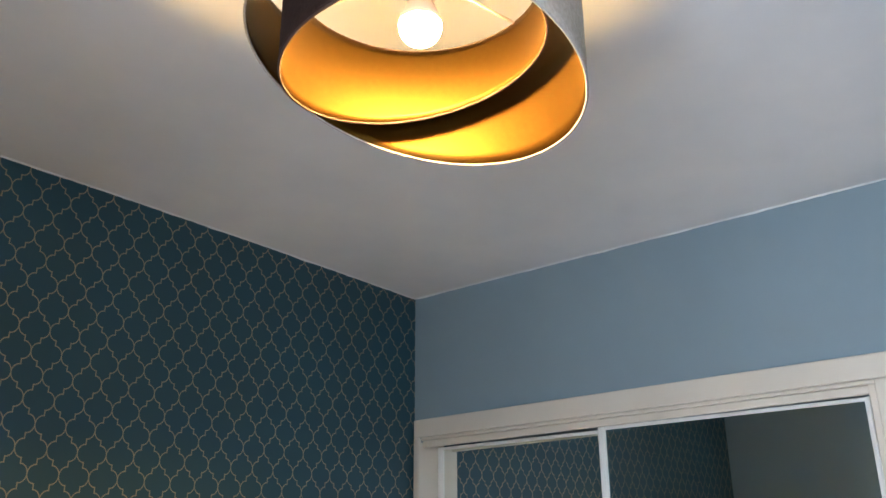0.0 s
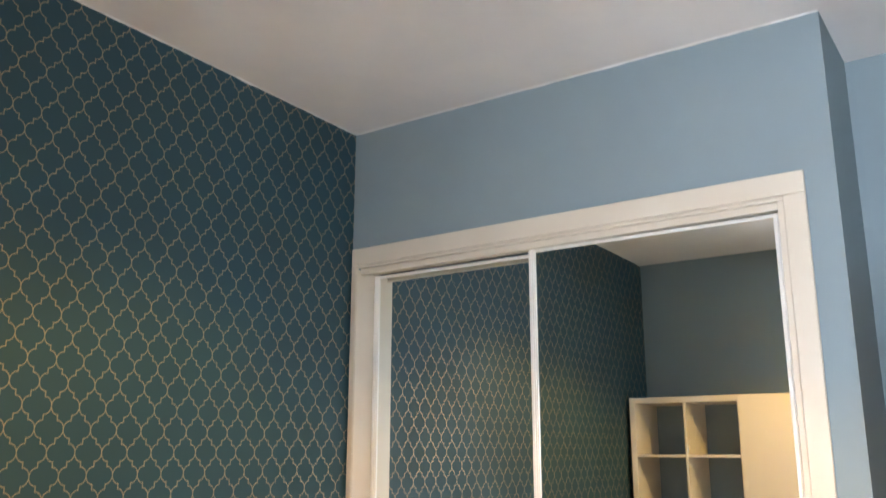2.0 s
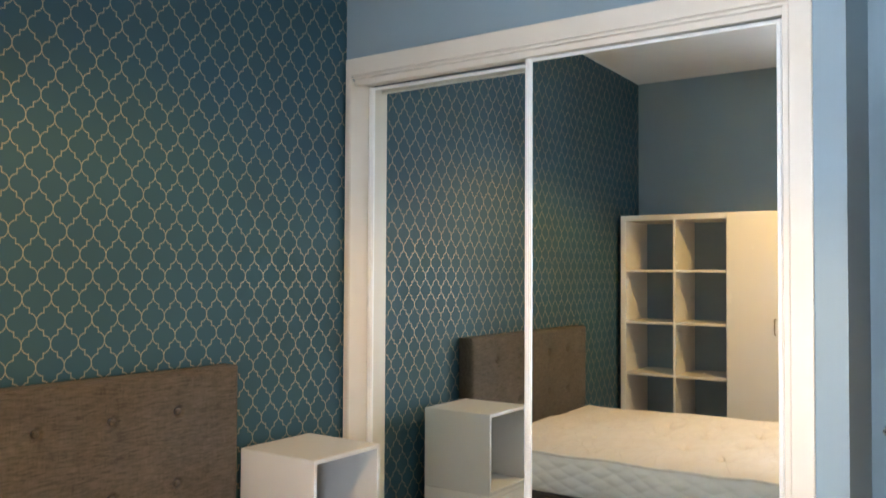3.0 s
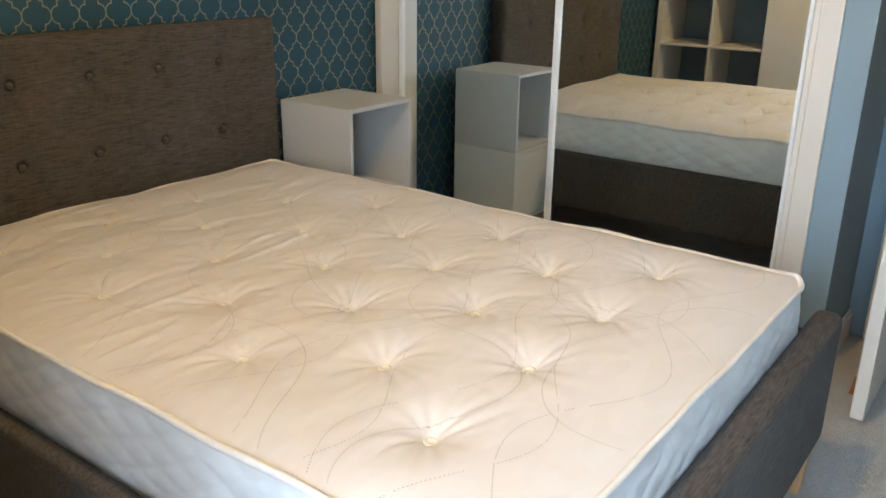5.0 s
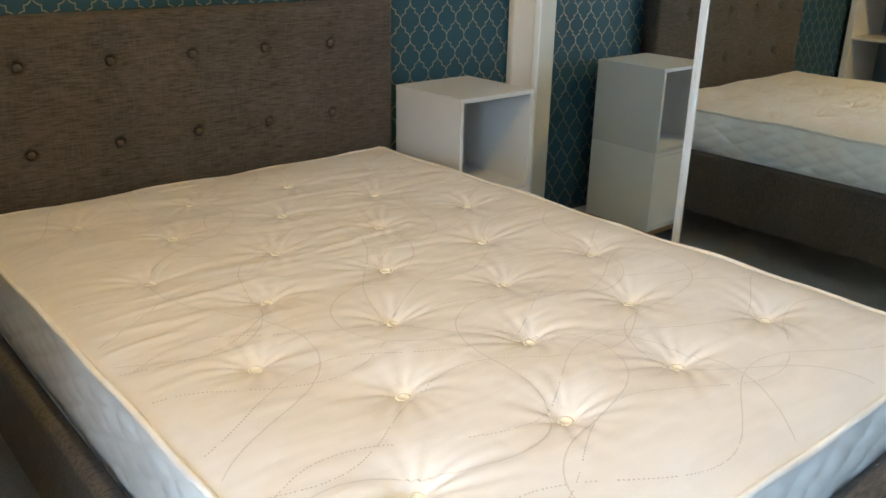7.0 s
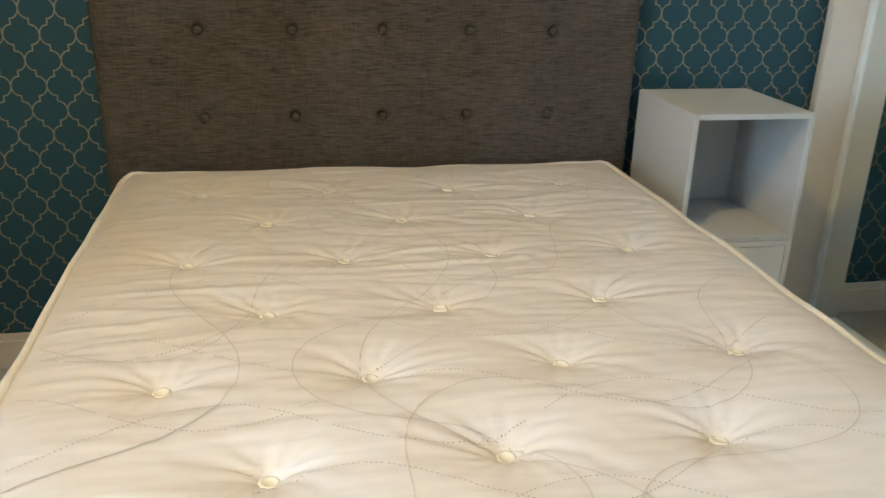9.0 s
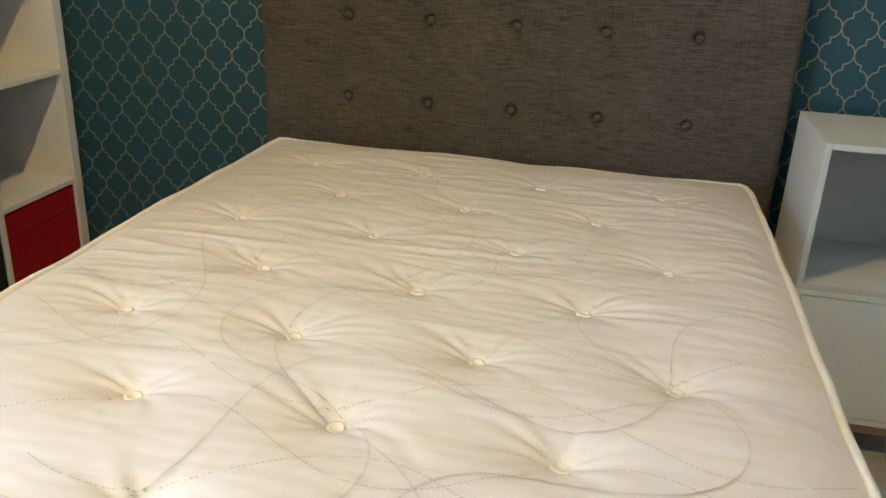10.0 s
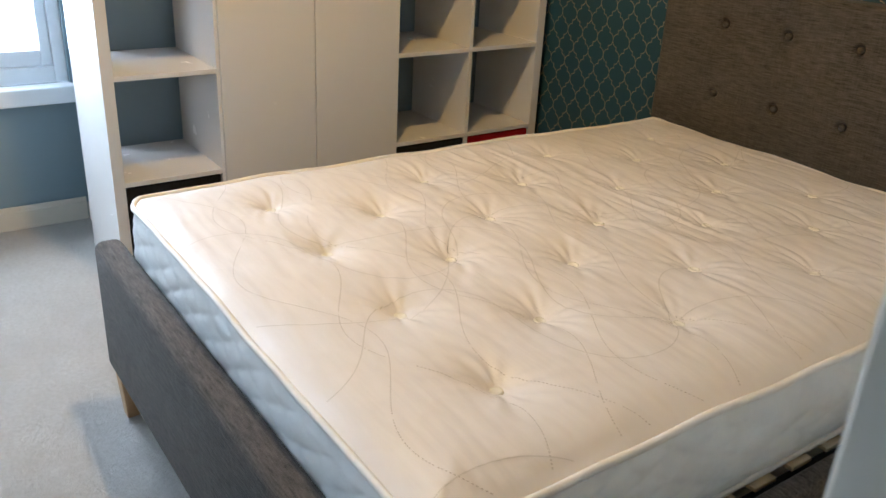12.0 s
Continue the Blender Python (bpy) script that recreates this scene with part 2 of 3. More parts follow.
structure("floor", boxed(-3.95, 1.8, -3.6, 0.15, -0.1, 0.0), M_CARPET, "beige cut-pile carpet with soft worn patches", "carpet")
bm = bmesh.new()
rows = []
for i in range(61):
    x = -3.95 + 5.75 * i / 60
    rows.append([bm.verts.new((x, y, z)) for y, z in ((-3.6, ceil_at(x)), (0.15, ceil_at(x)), (0.15, 2.97), (-3.6, 2.97))])
    if i:
        for k in range(4):
            bm.faces.new((rows[-2][k], rows[-1][k], rows[-1][(k + 1) % 4], rows[-2][(k + 1) % 4]))
bm.faces.new(rows[0])
bm.faces.new(rows[-1])
structure("ceiling", bm, M_CEIL, "white painted plaster ceiling, slightly uneven, soft shade blotches in its colour", "ceiling")
structure("wall_north", boxed(-3.4, 0.57, 0.0, 0.15, 0.0, CEIL), M_PAPER, "teal wallpaper with gold trellis pattern behind the bed", "wall")
structure("wall_west", boxed(-3.84, -3.235, -1.78, 0.0, 0.0, CEIL), M_BLUE, "dusty blue painted wall behind the shelving unit", "wall")
structure("wall_south", boxed(-3.84, 0.57, -3.6, -3.45, 0.0, CEIL), M_BLUE, "dusty blue painted plain wall", "wall")

WX0, WX1 = -3.71, -3.56
WY0, WY1, WZ0, WZ1 = -3.25, -1.80, 0.50, 2.03
bm = boxed(WX0, WX1, -3.45, WY0, 0, CEIL)
box(bm, WX0, WX1, WY1, -1.78, 0, CEIL)
box(bm, WX0, WX1, WY0, WY1, 0, WZ0)
box(bm, WX0, WX1, WY0, WY1, WZ1, CEIL)
structure("wall_window", bm, M_BLUE, "dusty blue painted wall round the window", "wall")

def settled(bm):
    """The old wardrobe opening is out of level: its head rises a little away from the corner."""
    for v in bm.verts:
        if 2.19 < v.co.z < 2.4:
            v.co.z -= 0.0062 * v.co.y
    return bm


# wardrobe partition with its wide opening, and the return beside it
OY0, OY1, OZ = -1.752, -0.040, 2.245
bm = boxed(0.0, 0.14, OY1, 0.0, 0, CEIL)
box(bm, 0.0, 0.11, -1.92, OY0, 0, CEIL)
box(bm, 0.0, 0.11, OY0, OY1, OZ, CEIL)
box(bm, 0.11, 0.45, -1.92, -1.83, 0, CEIL)
structure("wall_wardrobe", settled(bm), M_BLUE, "dusty blue painted partition round the mirrored wardrobe", "wall")


def paint_line(name, a, b, nx, ny, label):
    """A ragged bead of ceiling paint lapping a few millimetres down the wall."""
    n = 160
    vs, fs = [], []
    for i in range(n + 1):
        s = i / n
        x, y = a[0] + (b[0] - a[0]) * s, a[1] + (b[1] - a[1]) * s
        drop = 0.004 + 0.005 * max(0.0, noise.noise(Vector((x * 7, y * 7, 2)))) + 0.002 * noise.noise(Vector((x * 40, y * 40, 5)))
        top = ceil_at(x)
        for off, z in ((0.0005, top + 0.002), (0.0035, top + 0.002), (0.0035, top - drop * 0.7), (0.0005, top - drop)):
            vs.append((x + nx * off, y + ny * off, z))
        if i:
            k = 4 * i
            fs += [(k - 4 + c, k + c, k + (c + 1) % 4, k - 4 + (c + 1) % 4) for c in range(4)]
    me = bpy.data.meshes.new(name)
    me.from_pydata(vs, [], fs)
    me.materials.append(M_CEIL)
    tagged(new(name, me), label, "trim", "", "structure")


paint_line("trim_1", (0.0, -1.92), (0.0, -0.004), -1, 0, "ragged white paint edge along the blue wall's top")
paint_line("trim_2", (-3.25, 0.0), (-0.004, 0.0), 0, -1, "ragged white paint edge along the wallpaper's top")

DY0, DY1, DZ = -2.83, -2.055, 2.03
bm = boxed(0.45, 0.57, DY1, 0.0, 0, CEIL)
box(bm, 0.45, 0.57, -3.45, DY0, 0, CEIL)
box(bm, 0.45, 0.57, DY0, DY1, DZ, CEIL)
structure("wall_east", bm, M_BLUE, "dusty blue painted wall with the open doorway", "wall")
bm = boxed(1.6, 1.7, -3.45, 0.0, 0, CEIL)
box(bm, 0.57, 1.6, -3.55, -3.45, 0, CEIL)
box(bm, 0.57, 1.6, -1.7, -1.6, 0, CEIL)
structure("wall_hall", bm, M_CEIL, "plain pale wall of the hall beyond the doorway", "wall")


def moulded(name, runs, label):
    """Skirting or trim of one profile: a board with a chamfered top."""
    bm = bmesh.new()
    for x0, x1, y0, y1, h in runs:
        box(bm, x0, x1, y0, y1, 0.0, h * 0.8, 0.002, 1)
        ix = 0.005 if abs(x1 - x0) < 0.05 else 0.0
        iy = 0.005 if abs(y1 - y0) < 0.05 else 0.0
        box(bm, x0 + ix, x1 - ix, y0 + iy, y1 - iy, h * 0.8 - 0.002, h, 0.003, 2)
    return structure(name, bm, M_TRIM, label, "baseboard")


moulded("baseboard_north", [(-3.15, -0.02, -0.020, -0.001, 0.11)], "cream-white painted skirting below the wallpaper")
moulded("baseboard_west", [(-3.2345, -3.2165, -1.779, -0.022, 0.11)], "cream-white painted skirting behind the shelving")
moulded("baseboard_window", [(-3.559, -3.540, -3.44, -1.80, 0.095), (-3.539, -3.20, -1.799, -1.781, 0.095)], "cream-white painted skirting below the window")
moulded("baseboard_south", [(-3.53, 0.43, -3.449, -3.430, 0.11)], "cream-white painted skirting on a plain wall")
moulded("baseboard_return", [(0.005, 0.43, -1.939, -1.921, 0.11)], "cream-white painted skirting beside the wardrobe")

# ---------- window ----------
win = thing("window_1", (-3.600, -2.54, 0.5), "white painted casement window with bright daylight outside", "window", "", "structure")
FX0, FX1 = -3.660, -3.590
part("window_frame", boxed(FX0, FX1, WY0, WY0 + 0.05, 0.565, WZ1, bevel=0.004), M_UPVC, win)
part("window_frame", boxed(FX0, FX1, WY1 - 0.045, WY1, 0.565, WZ1, bevel=0.004), M_UPVC, win)
part("window_frame", boxed(FX0, FX1, WY0 + 0.05, WY1 - 0.045, 0.565, 0.628, bevel=0.004), M_UPVC, win)
part("window_frame", boxed(FX0, FX1, WY0 + 0.05, WY1 - 0.045, WZ1 - 0.05, WZ1, bevel=0.004), M_UPVC, win)
part("mullion", boxed(FX0, FX1, -2.57, -2.51, 0.628, WZ1 - 0.05, bevel=0.004), M_UPVC, win)
for y0, y1 in ((-3.198, -2.572), (-2.508, -1.847)):
    z0, z1, s = 0.631, WZ1 - 0.053, 0.062
    bm = boxed(-3.652, -3.598, y0, y0 + s - 0.02, z0, z1, bevel=0.006)
    box(bm, -3.652, -3.598, y1 - s + 0.022, y1, z0, z1, 0.006)
    box(bm, -3.651, -3.599, y0 + s - 0.02, y1 - s + 0.022, z0, z0 + s, 0.006)
    box(bm, -3.651, -3.599, y0 + s - 0.02, y1 - s + 0.022, z1 - s, z1, 0.006)
    sash = part("sash", bm, M_UPVC, win)
    pane = part("pane", boxed(-3.628, -3.622, y0 + 0.035, y1 - 0.033, z0 + 0.05, z1 - 0.05), M_GLASS, sash, "clear window glass")
    pane.visible_shadow = False
part("window_sill", boxed(-3.590, -3.515, -3.30, -1.782, 0.497, 0.566, bevel=0.008, segments=3), M_UPVC, win, "deep white painted sill")

# ---------- wardrobe surround and mirror doors ----------
def architrave(name, x_face, proud, runs, label):
    bm = bmesh.new()
    for y0, y1, z0, z1 in runs:
        box(bm, x_face - proud, x_face - 0.001, y0, y1, z0, z1, 0.004, 2)
    return structure(name, settled(bm), M_TRIM, label, "trim")


architrave("trim_wardrobe", 0.0, 0.018,
           [(-0.038, -0.010, 0.0, 2.243), (-1.830, -1.764, 0.0, 2.243), (-1.830, -0.010, 2.2435, 2.316)],
           "cream-white gloss architrave round the wardrobe opening")
bm = boxed(-0.010, 0.012, -1.7635, -1.7440, 0.0, 2.2300, bevel=0.003)
box(bm, -0.010, 0.012, -1.7635, -0.0425, 2.2305, 2.2430, 0.003)
box(bm, 0.002, 0.020, -1.7435, -0.0425, 2.2050, 2.2300, 0.003)
structure("trim_wardrobe_inner", settled(bm), M_TRIM, "cream-white bead and fascia inside the wardrobe architrave", "trim")
bm = boxed(-0.0165, 0.138, -0.0420, -0.0388, 0.0, 2.225, bevel=0.001)
box(bm, 0.013, 0.109, -1.7515, -1.7470, 0.0, 2.225)
box(bm, 0.021, 0.109, -1.7465, -0.0425, 2.2205, 2.2445)
structure("lining_wardrobe", settled(bm), M_TRIM, "cream-white painted lining of the wardrobe opening", "trim")
structure("track_floor", boxed(0.015, 0.130, -1.735, -0.072, 0.0, 0.014, bevel=0.003), M_ALU, "white sliding-door floor track", "track")


def mirror_door(y0, y1, x, label):
    z0, z1, s = 0.016, 2.214, 0.027
    door = thing("mirror_door", (x, (y0 + y1) / 2, z0), label, "wardrobe door", "sliding mirror doors")
    for a, b in ((y0, y0 + s), (y1 - s, y1)):
        bm = boxed(x - 0.006, x + 0.020, a, b, z0, z1, bevel=0.002)
        for mid in (a + 0.009, b - 0.009):
            box(bm, x - 0.009, x - 0.005, mid - 0.004, mid + 0.004, z0, z1, 0.0015)
        part("stile", bm, M_ALU, door)
    part("rail", boxed(x - 0.005, x + 0.018, y0 + s, y1 - s, z0, z0 + 0.035, bevel=0.002), M_ALU, door)
    part("rail", boxed(x - 0.005, x + 0.018, y0 + s, y1 - s, z1 - 0.012, z1, bevel=0.002), M_ALU, door)
    part("mirror_panel", boxed(x, x + 0.005, y0 + s - 0.004, y1 - s + 0.004, z0 + 0.03, z1 - 0.010), M_MIRROR, door, "clear silvered mirror")


mirror_door(-0.872, -0.0425, 0.104, "tall white-framed sliding mirror door on the rear track")
mirror_door(-1.7455, -0.836, 0.041, "tall white-framed sliding mirror door on the front track")

# ---------- room door, standing open ----------
door = thing("door_1", (0.10, -2.09, 0.0), "open cream-white painted flush room door with lever handle", "door", "", "structure")
leaf = part("leaf", boxed(-0.2225, 0.440, -2.118, -2.078, 0.010, 1.985, bevel=0.004), M_TRIM, door)
bm = lathe([(0.024, 0), (0.024, 0.006), (0.010, 0.008), (0.010, 0.045)], (-0.176, -2.078, 1.01), pose(0, 0, 0, -90))
tube([(-0.176, -2.036, 1.01), (-0.166, -2.034, 1.01), (-0.106, -2.032, 1.01), (-0.061, -2.032, 1.008)], 0.009, 10, False, bm)
part("handle", bm, M_CHROME, leaf, "chrome lever handle", True)
part("latch_plate", boxed(-0.2240, -0.2220, -2.109, -2.087, 0.95, 1.09), M_CHROME, leaf, "chrome latch plate")
bm = bmesh.new()
wedge = [bm.verts.new(v) for v in ((-0.045, -2.077, 0), (0.035, -2.077, 0), (-0.045, -2.040, 0), (0.035, -2.040, 0), (0.035, -2.077, 0.028), (0.035, -2.040, 0.028), (-0.045, -2.077, 0.003), (-0.045, -2.040, 0.003))]
for q in ((0, 2, 3, 1), (4, 5, 7, 6), (0, 1, 4, 6), (2, 7, 5, 3), (1, 3, 5, 4), (0, 6, 7, 2)):
    bm.faces.new([wedge[k] for k in q])
tagged(new("door_wedge", solid("door_wedge", bm, M_BEDLEG)), "small brown wooden wedge at the foot of the open door", "door wedge")
bm = boxed(0.432, 0.449, DY0 - 0.07, DY0, 0, DZ + 0.07, bevel=0.004)
box(bm, 0.432, 0.449, DY1, DY1 + 0.07, 0, DZ + 0.07, 0.004)
box(bm, 0.432, 0.449, DY0 + 0.001, DY1 - 0.001, DZ, DZ + 0.07, 0.004)
structure("trim_door", bm, M_TRIM, "cream-white painted door architrave", "trim")

# ---------- pendant lamp ----------
LX, LY, LZ = -1.806, -1.626, 2.536
FAR = Vector((0.747, 0.665, 0))
RIGHT = Vector((0.665, -0.747, 0))
lamp = thing("pendant_lamp", (LX, LY, ceil_at(LX)), "two-tier drum pendant, pale linen and brown, lit gold lining", "ceiling lamp")
part("ceiling_rose", lathe([(0.048, 0), (0.048, -0.012), (0.030, -0.030), (0.008, -0.034)], (LX, LY, ceil_at(LX) - 0.001), None, 32), M_WHITEP, lamp, "white plastic", True)
part("cord", tube([(LX, LY, ceil_at(LX) - 0.03), (LX, LY, 2.671)], 0.0035), M_WHITEP, lamp)


def drum(radius, top, low, tilt_right, tilt_far, out_mat, name, label, aside, bind_mat):
    """A thin-walled drum whose lower rim lies on a tilted plane; cloth outside, gold lining inside, bound rims."""
    steps, rows = 96, 10
    axis = Vector((LX, LY, 0)) + aside * RIGHT
    def rim(a):
        return low + tilt_right * math.cos(a) + tilt_far * math.sin(a)
    def wall(r):
        bm = bmesh.new()
        grid = []
        for i in range(steps):
            a = 2 * math.pi * i / steps
            p = axis + r * (math.cos(a) * RIGHT + math.sin(a) * FAR)
            z0 = rim(a)
            grid.append([bm.verts.new((p.x, p.y, z0 + (top - z0) * k / rows)) for k in range(rows + 1)])
        for i in range(steps):
            p, q = grid[i], grid[(i + 1) % steps]
            for k in range(rows):
                bm.faces.new((p[k], q[k], q[k + 1], p[k + 1]))
        return bm
    def thick(ob, d):
        mod = ob.modifiers.new("thickness", "SOLIDIFY")
        mod.thickness, mod.offset = d, 0
    shade = part(name, wall(radius), out_mat, lamp, label, True)
    thick(shade, 0.0012)
    lining = part("lining", wall(radius - 0.0022), M_GOLD, shade, "gold foil lining", True)
    thick(lining, 0.0010)
    ring = []
    ring_top = []
    for i in range(steps):
        a = 2 * math.pi * i / steps
        p = axis + (radius - 0.001) * (math.cos(a) * RIGHT + math.sin(a) * FAR)
        ring.append((p.x, p.y, rim(a)))
        ring_top.append((p.x, p.y, top))
    part("rim", tube(ring, 0.0021, 8, True), bind_mat, shade, "bound edge", True)
    part("rim", tube(ring_top, 0.0021, 8, True), bind_mat, shade, "bound edge", True)
    return shade


drum(0.2529, 2.643, 2.461, -0.0608, -0.0183, M_SHADEOUT, "outer_shade", "pale linen drum cut on the slant", -0.0088, M_SHADEOUT)
drum(0.1997, 2.626, 2.482, 0.0389, 0.0066, M_SHADEIN, "inner_shade", "dark brown inner drum cut on the slant", -0.0074, M_RIM)
bm = bmesh.new()
for k in range(3):
    a = radians(35 + 120 * k)
    d = math.cos(a) * RIGHT + math.sin(a) * FAR
    p = Vector((LX, LY, 2.637))
    tube([p + d * 0.022, p + d * 0.10 + Vector((0, 0, -0.004)), p + d * 0.1985 + Vector((0, 0, -0.010))], 0.0029, 8, False, bm)
    tube([p + d * 0.1985 + Vector((0, 0, -0.008)), p + d * 0.252 + Vector((0, 0, 0.0))], 0.0025, 8, False, bm)
part("spider", bm, M_WIRE, lamp, "cream wire shade carrier", True)
part("lampholder", lathe([(0.0145, 0.135), (0.0225, 0.095), (0.0235, 0.056), (0.0258, 0.050), (0.0258, 0.034), (0.017, 0.031)], (LX, LY, LZ + 0.025), None, 28), M_WHITEP, lamp, "white plastic bulb holder", True)
R = 0.0327
prof = [(0.0005, -R)]
prof += [(R * math.sin(radians(a)), -R * math.cos(radians(a))) for a in range(10, 97, 7)]
prof += [(0.0302, 0.0034)]
part("bulb", lathe(prof, (LX, LY, LZ + 0.0045), None, 32), M_BULB, lamp, "glowing warm white bulb", True)
# opaque cap added over the globe's upper half, keeps its light off the ceiling
prof = [(0.0302, 0.0036), (0.0330, 0.0040), (0.0311, 0.0146), (0.0241, 0.0314), (0.0179, 0.0448), (0.0157, 0.0582)]
part("bulb_uplight_cap", lathe(prof, (LX, LY, LZ + 0.0045), None, 32), M_WHITEP, lamp, "white plastic cap added to block the bulb's upward light", True)

# ---------- bed ----------
BX0, BX1 = -2.116, -0.652
bed = thing("bed", (-1.39, -1.05, 0.0), "brown-grey upholstered double bed with buttoned headboard", "bed")


def headboard():
    x0, x1, z0, z1, y0, y1, r = BX0, BX1, 0.16, 1.100, -0.092, -0.012, 0.016
    nx, nz = 320, 210
    cols = [-1.857 + 0.2385 * i for i in range(5)]
    rows = (0.972, 0.742)
    bm = bmesh.new()
    grid = []
    for i in range(nx + 1):
        x = x0 + (x1 - x0) * i / nx
        line = []
        for j in range(nz + 1):
            z = z0 + (z1 - z0) * j / nz
            edge = min(x - x0, x1 - x, z1 - z, z - z0 + 0.05)
            y = y0
            if edge < r * 1.6:
                y += r * (1 - math.sqrt(max(0.0, 1 - (1 - edge / (r * 1.6)) ** 2)))
            for cx in cols:
                for cz in rows:
                    d = math.hypot(x - cx, z - cz)
                    if d < 0.12:
                        y += 0.018 * math.exp(-(d / 0.0150) ** 4) + 0.007 * math.exp(-(d / 0.038) ** 2)
            y += 0.0012 * noise.noise(Vector((x * 9, z * 9, 3.1)))
            line.append(bm.verts.new((x, y, z)))
        grid.append(line)
    for i in range(nx):
        for j in range(nz):
            bm.faces.new((grid[i][j], grid[i + 1][j], grid[i + 1][j + 1], grid[i][j + 1]))
    loop = [e for e in bm.edges if e.is_boundary]
    out = bmesh.ops.extrude_edge_only(bm, edges=loop)["geom"]
    for v in out:
        if isinstance(v, bmesh.types.BMVert):
            v.co.y = y1
    bmesh.ops.contextual_create(bm, geom=[e for e in bm.edges if e.is_boundary])
    hb = part("headboard", bm, M_CLOTH, bed, "woven brown-grey cloth", True)
    tuft = None
    for cx in cols:
        for cz in rows:
            bm = lathe([(0.0105, -0.004), (0.0116, 0.004), (0.0098, 0.0075), (0.0052, 0.0096), (0.0005, 0.0102)], (0, 0, 0), pose(0, 0, 0, 90), 20)
            if tuft is None:
                tuft = solid("button", bm, M_CLOTH, True)
            else:
                bm.free()
            b = new("button", tuft)
            b.parent = hb
            b.location = Vector((cx, y0 + 0.0150, cz)) - base_of(hb)
    return hb


headboard()
RX0, RX1 = -2.120, -0.626


def padded(x0, x1, y0, y1, z0, z1, r=0.018):
    bm = boxed(x0, x1, y0, y1, z0, z1, bevel=r, segments=4)
    return bm


RAIL = 0.440
part("side_rail", padded(RX0, RX0 + 0.045, -2.006, -0.094, 0.165, RAIL), M_CLOTH, bed, "", True)
part("side_rail", padded(RX1 - 0.045, RX1, -2.006, -0.094, 0.165, RAIL), M_CLOTH, bed, "", True)
part("footboard", padded(RX0 - 0.004, RX1 + 0.004, -2.078, -2.008, 0.140, 0.500, 0.022), M_CLOTH, bed, "woven brown-grey cloth", True)
for x in (-2.07, -0.69):
    for y in (-2.044, -0.085):
        bm = boxed(x - 0.030, x + 0.030, y - 0.026, y + 0.026, 0.0, 0.168, bevel=0.004)
        for v in bm.verts:
            k = 0.62 + 0.38 * v.co.z / 0.168
            v.co.x, v.co.y = x + (v.co.x - x) * k, y + (v.co.y - y) * k
        part("leg", bm, M_OAK, bed, "square tapered oak leg")
part("centre_beam", boxed(-1.42, -1.36, -2.0, -0.1, 0.31, 0.388), M_BLACKFELT, bed)
for x in (RX0 + 0.047, RX1 - 0.083):
    part("slat_ledge", boxed(x, x + 0.036, -2.0, -0.1, 0.372, 0.389), M_BLACKFELT, bed, "black slat holder strip")
slat_mesh = None
for i in range(17):
    y = -1.94 + i * 0.1115
    if slat_mesh is None:
        slat_mesh = solid("slat", boxed(-0.676, 0.676, -0.030, 0.032, -0.005, 0.005, bevel=0.002), M_SLAT)
    s = new("slat", slat_mesh)
    s.parent = bed
    s.location = Vector((-1.378, y, 0.3950)) - base_of(bed)

# ---------- mattress ----------
MX0, MX1, MY0, MY1, MZ0, MZ1 = -2.064, -0.722, -1.998, -0.122, 0.4005, 0.598
PX, PY = 0.299, 0.2235
tufts = []
for r in range(7):
    n = 4 if r % 2 == 0 else 3
    for c in range(n):
        tufts.append((-1.849 + PX * c + (0 if n == 4 else PX / 2), -1.715 + PY * r))


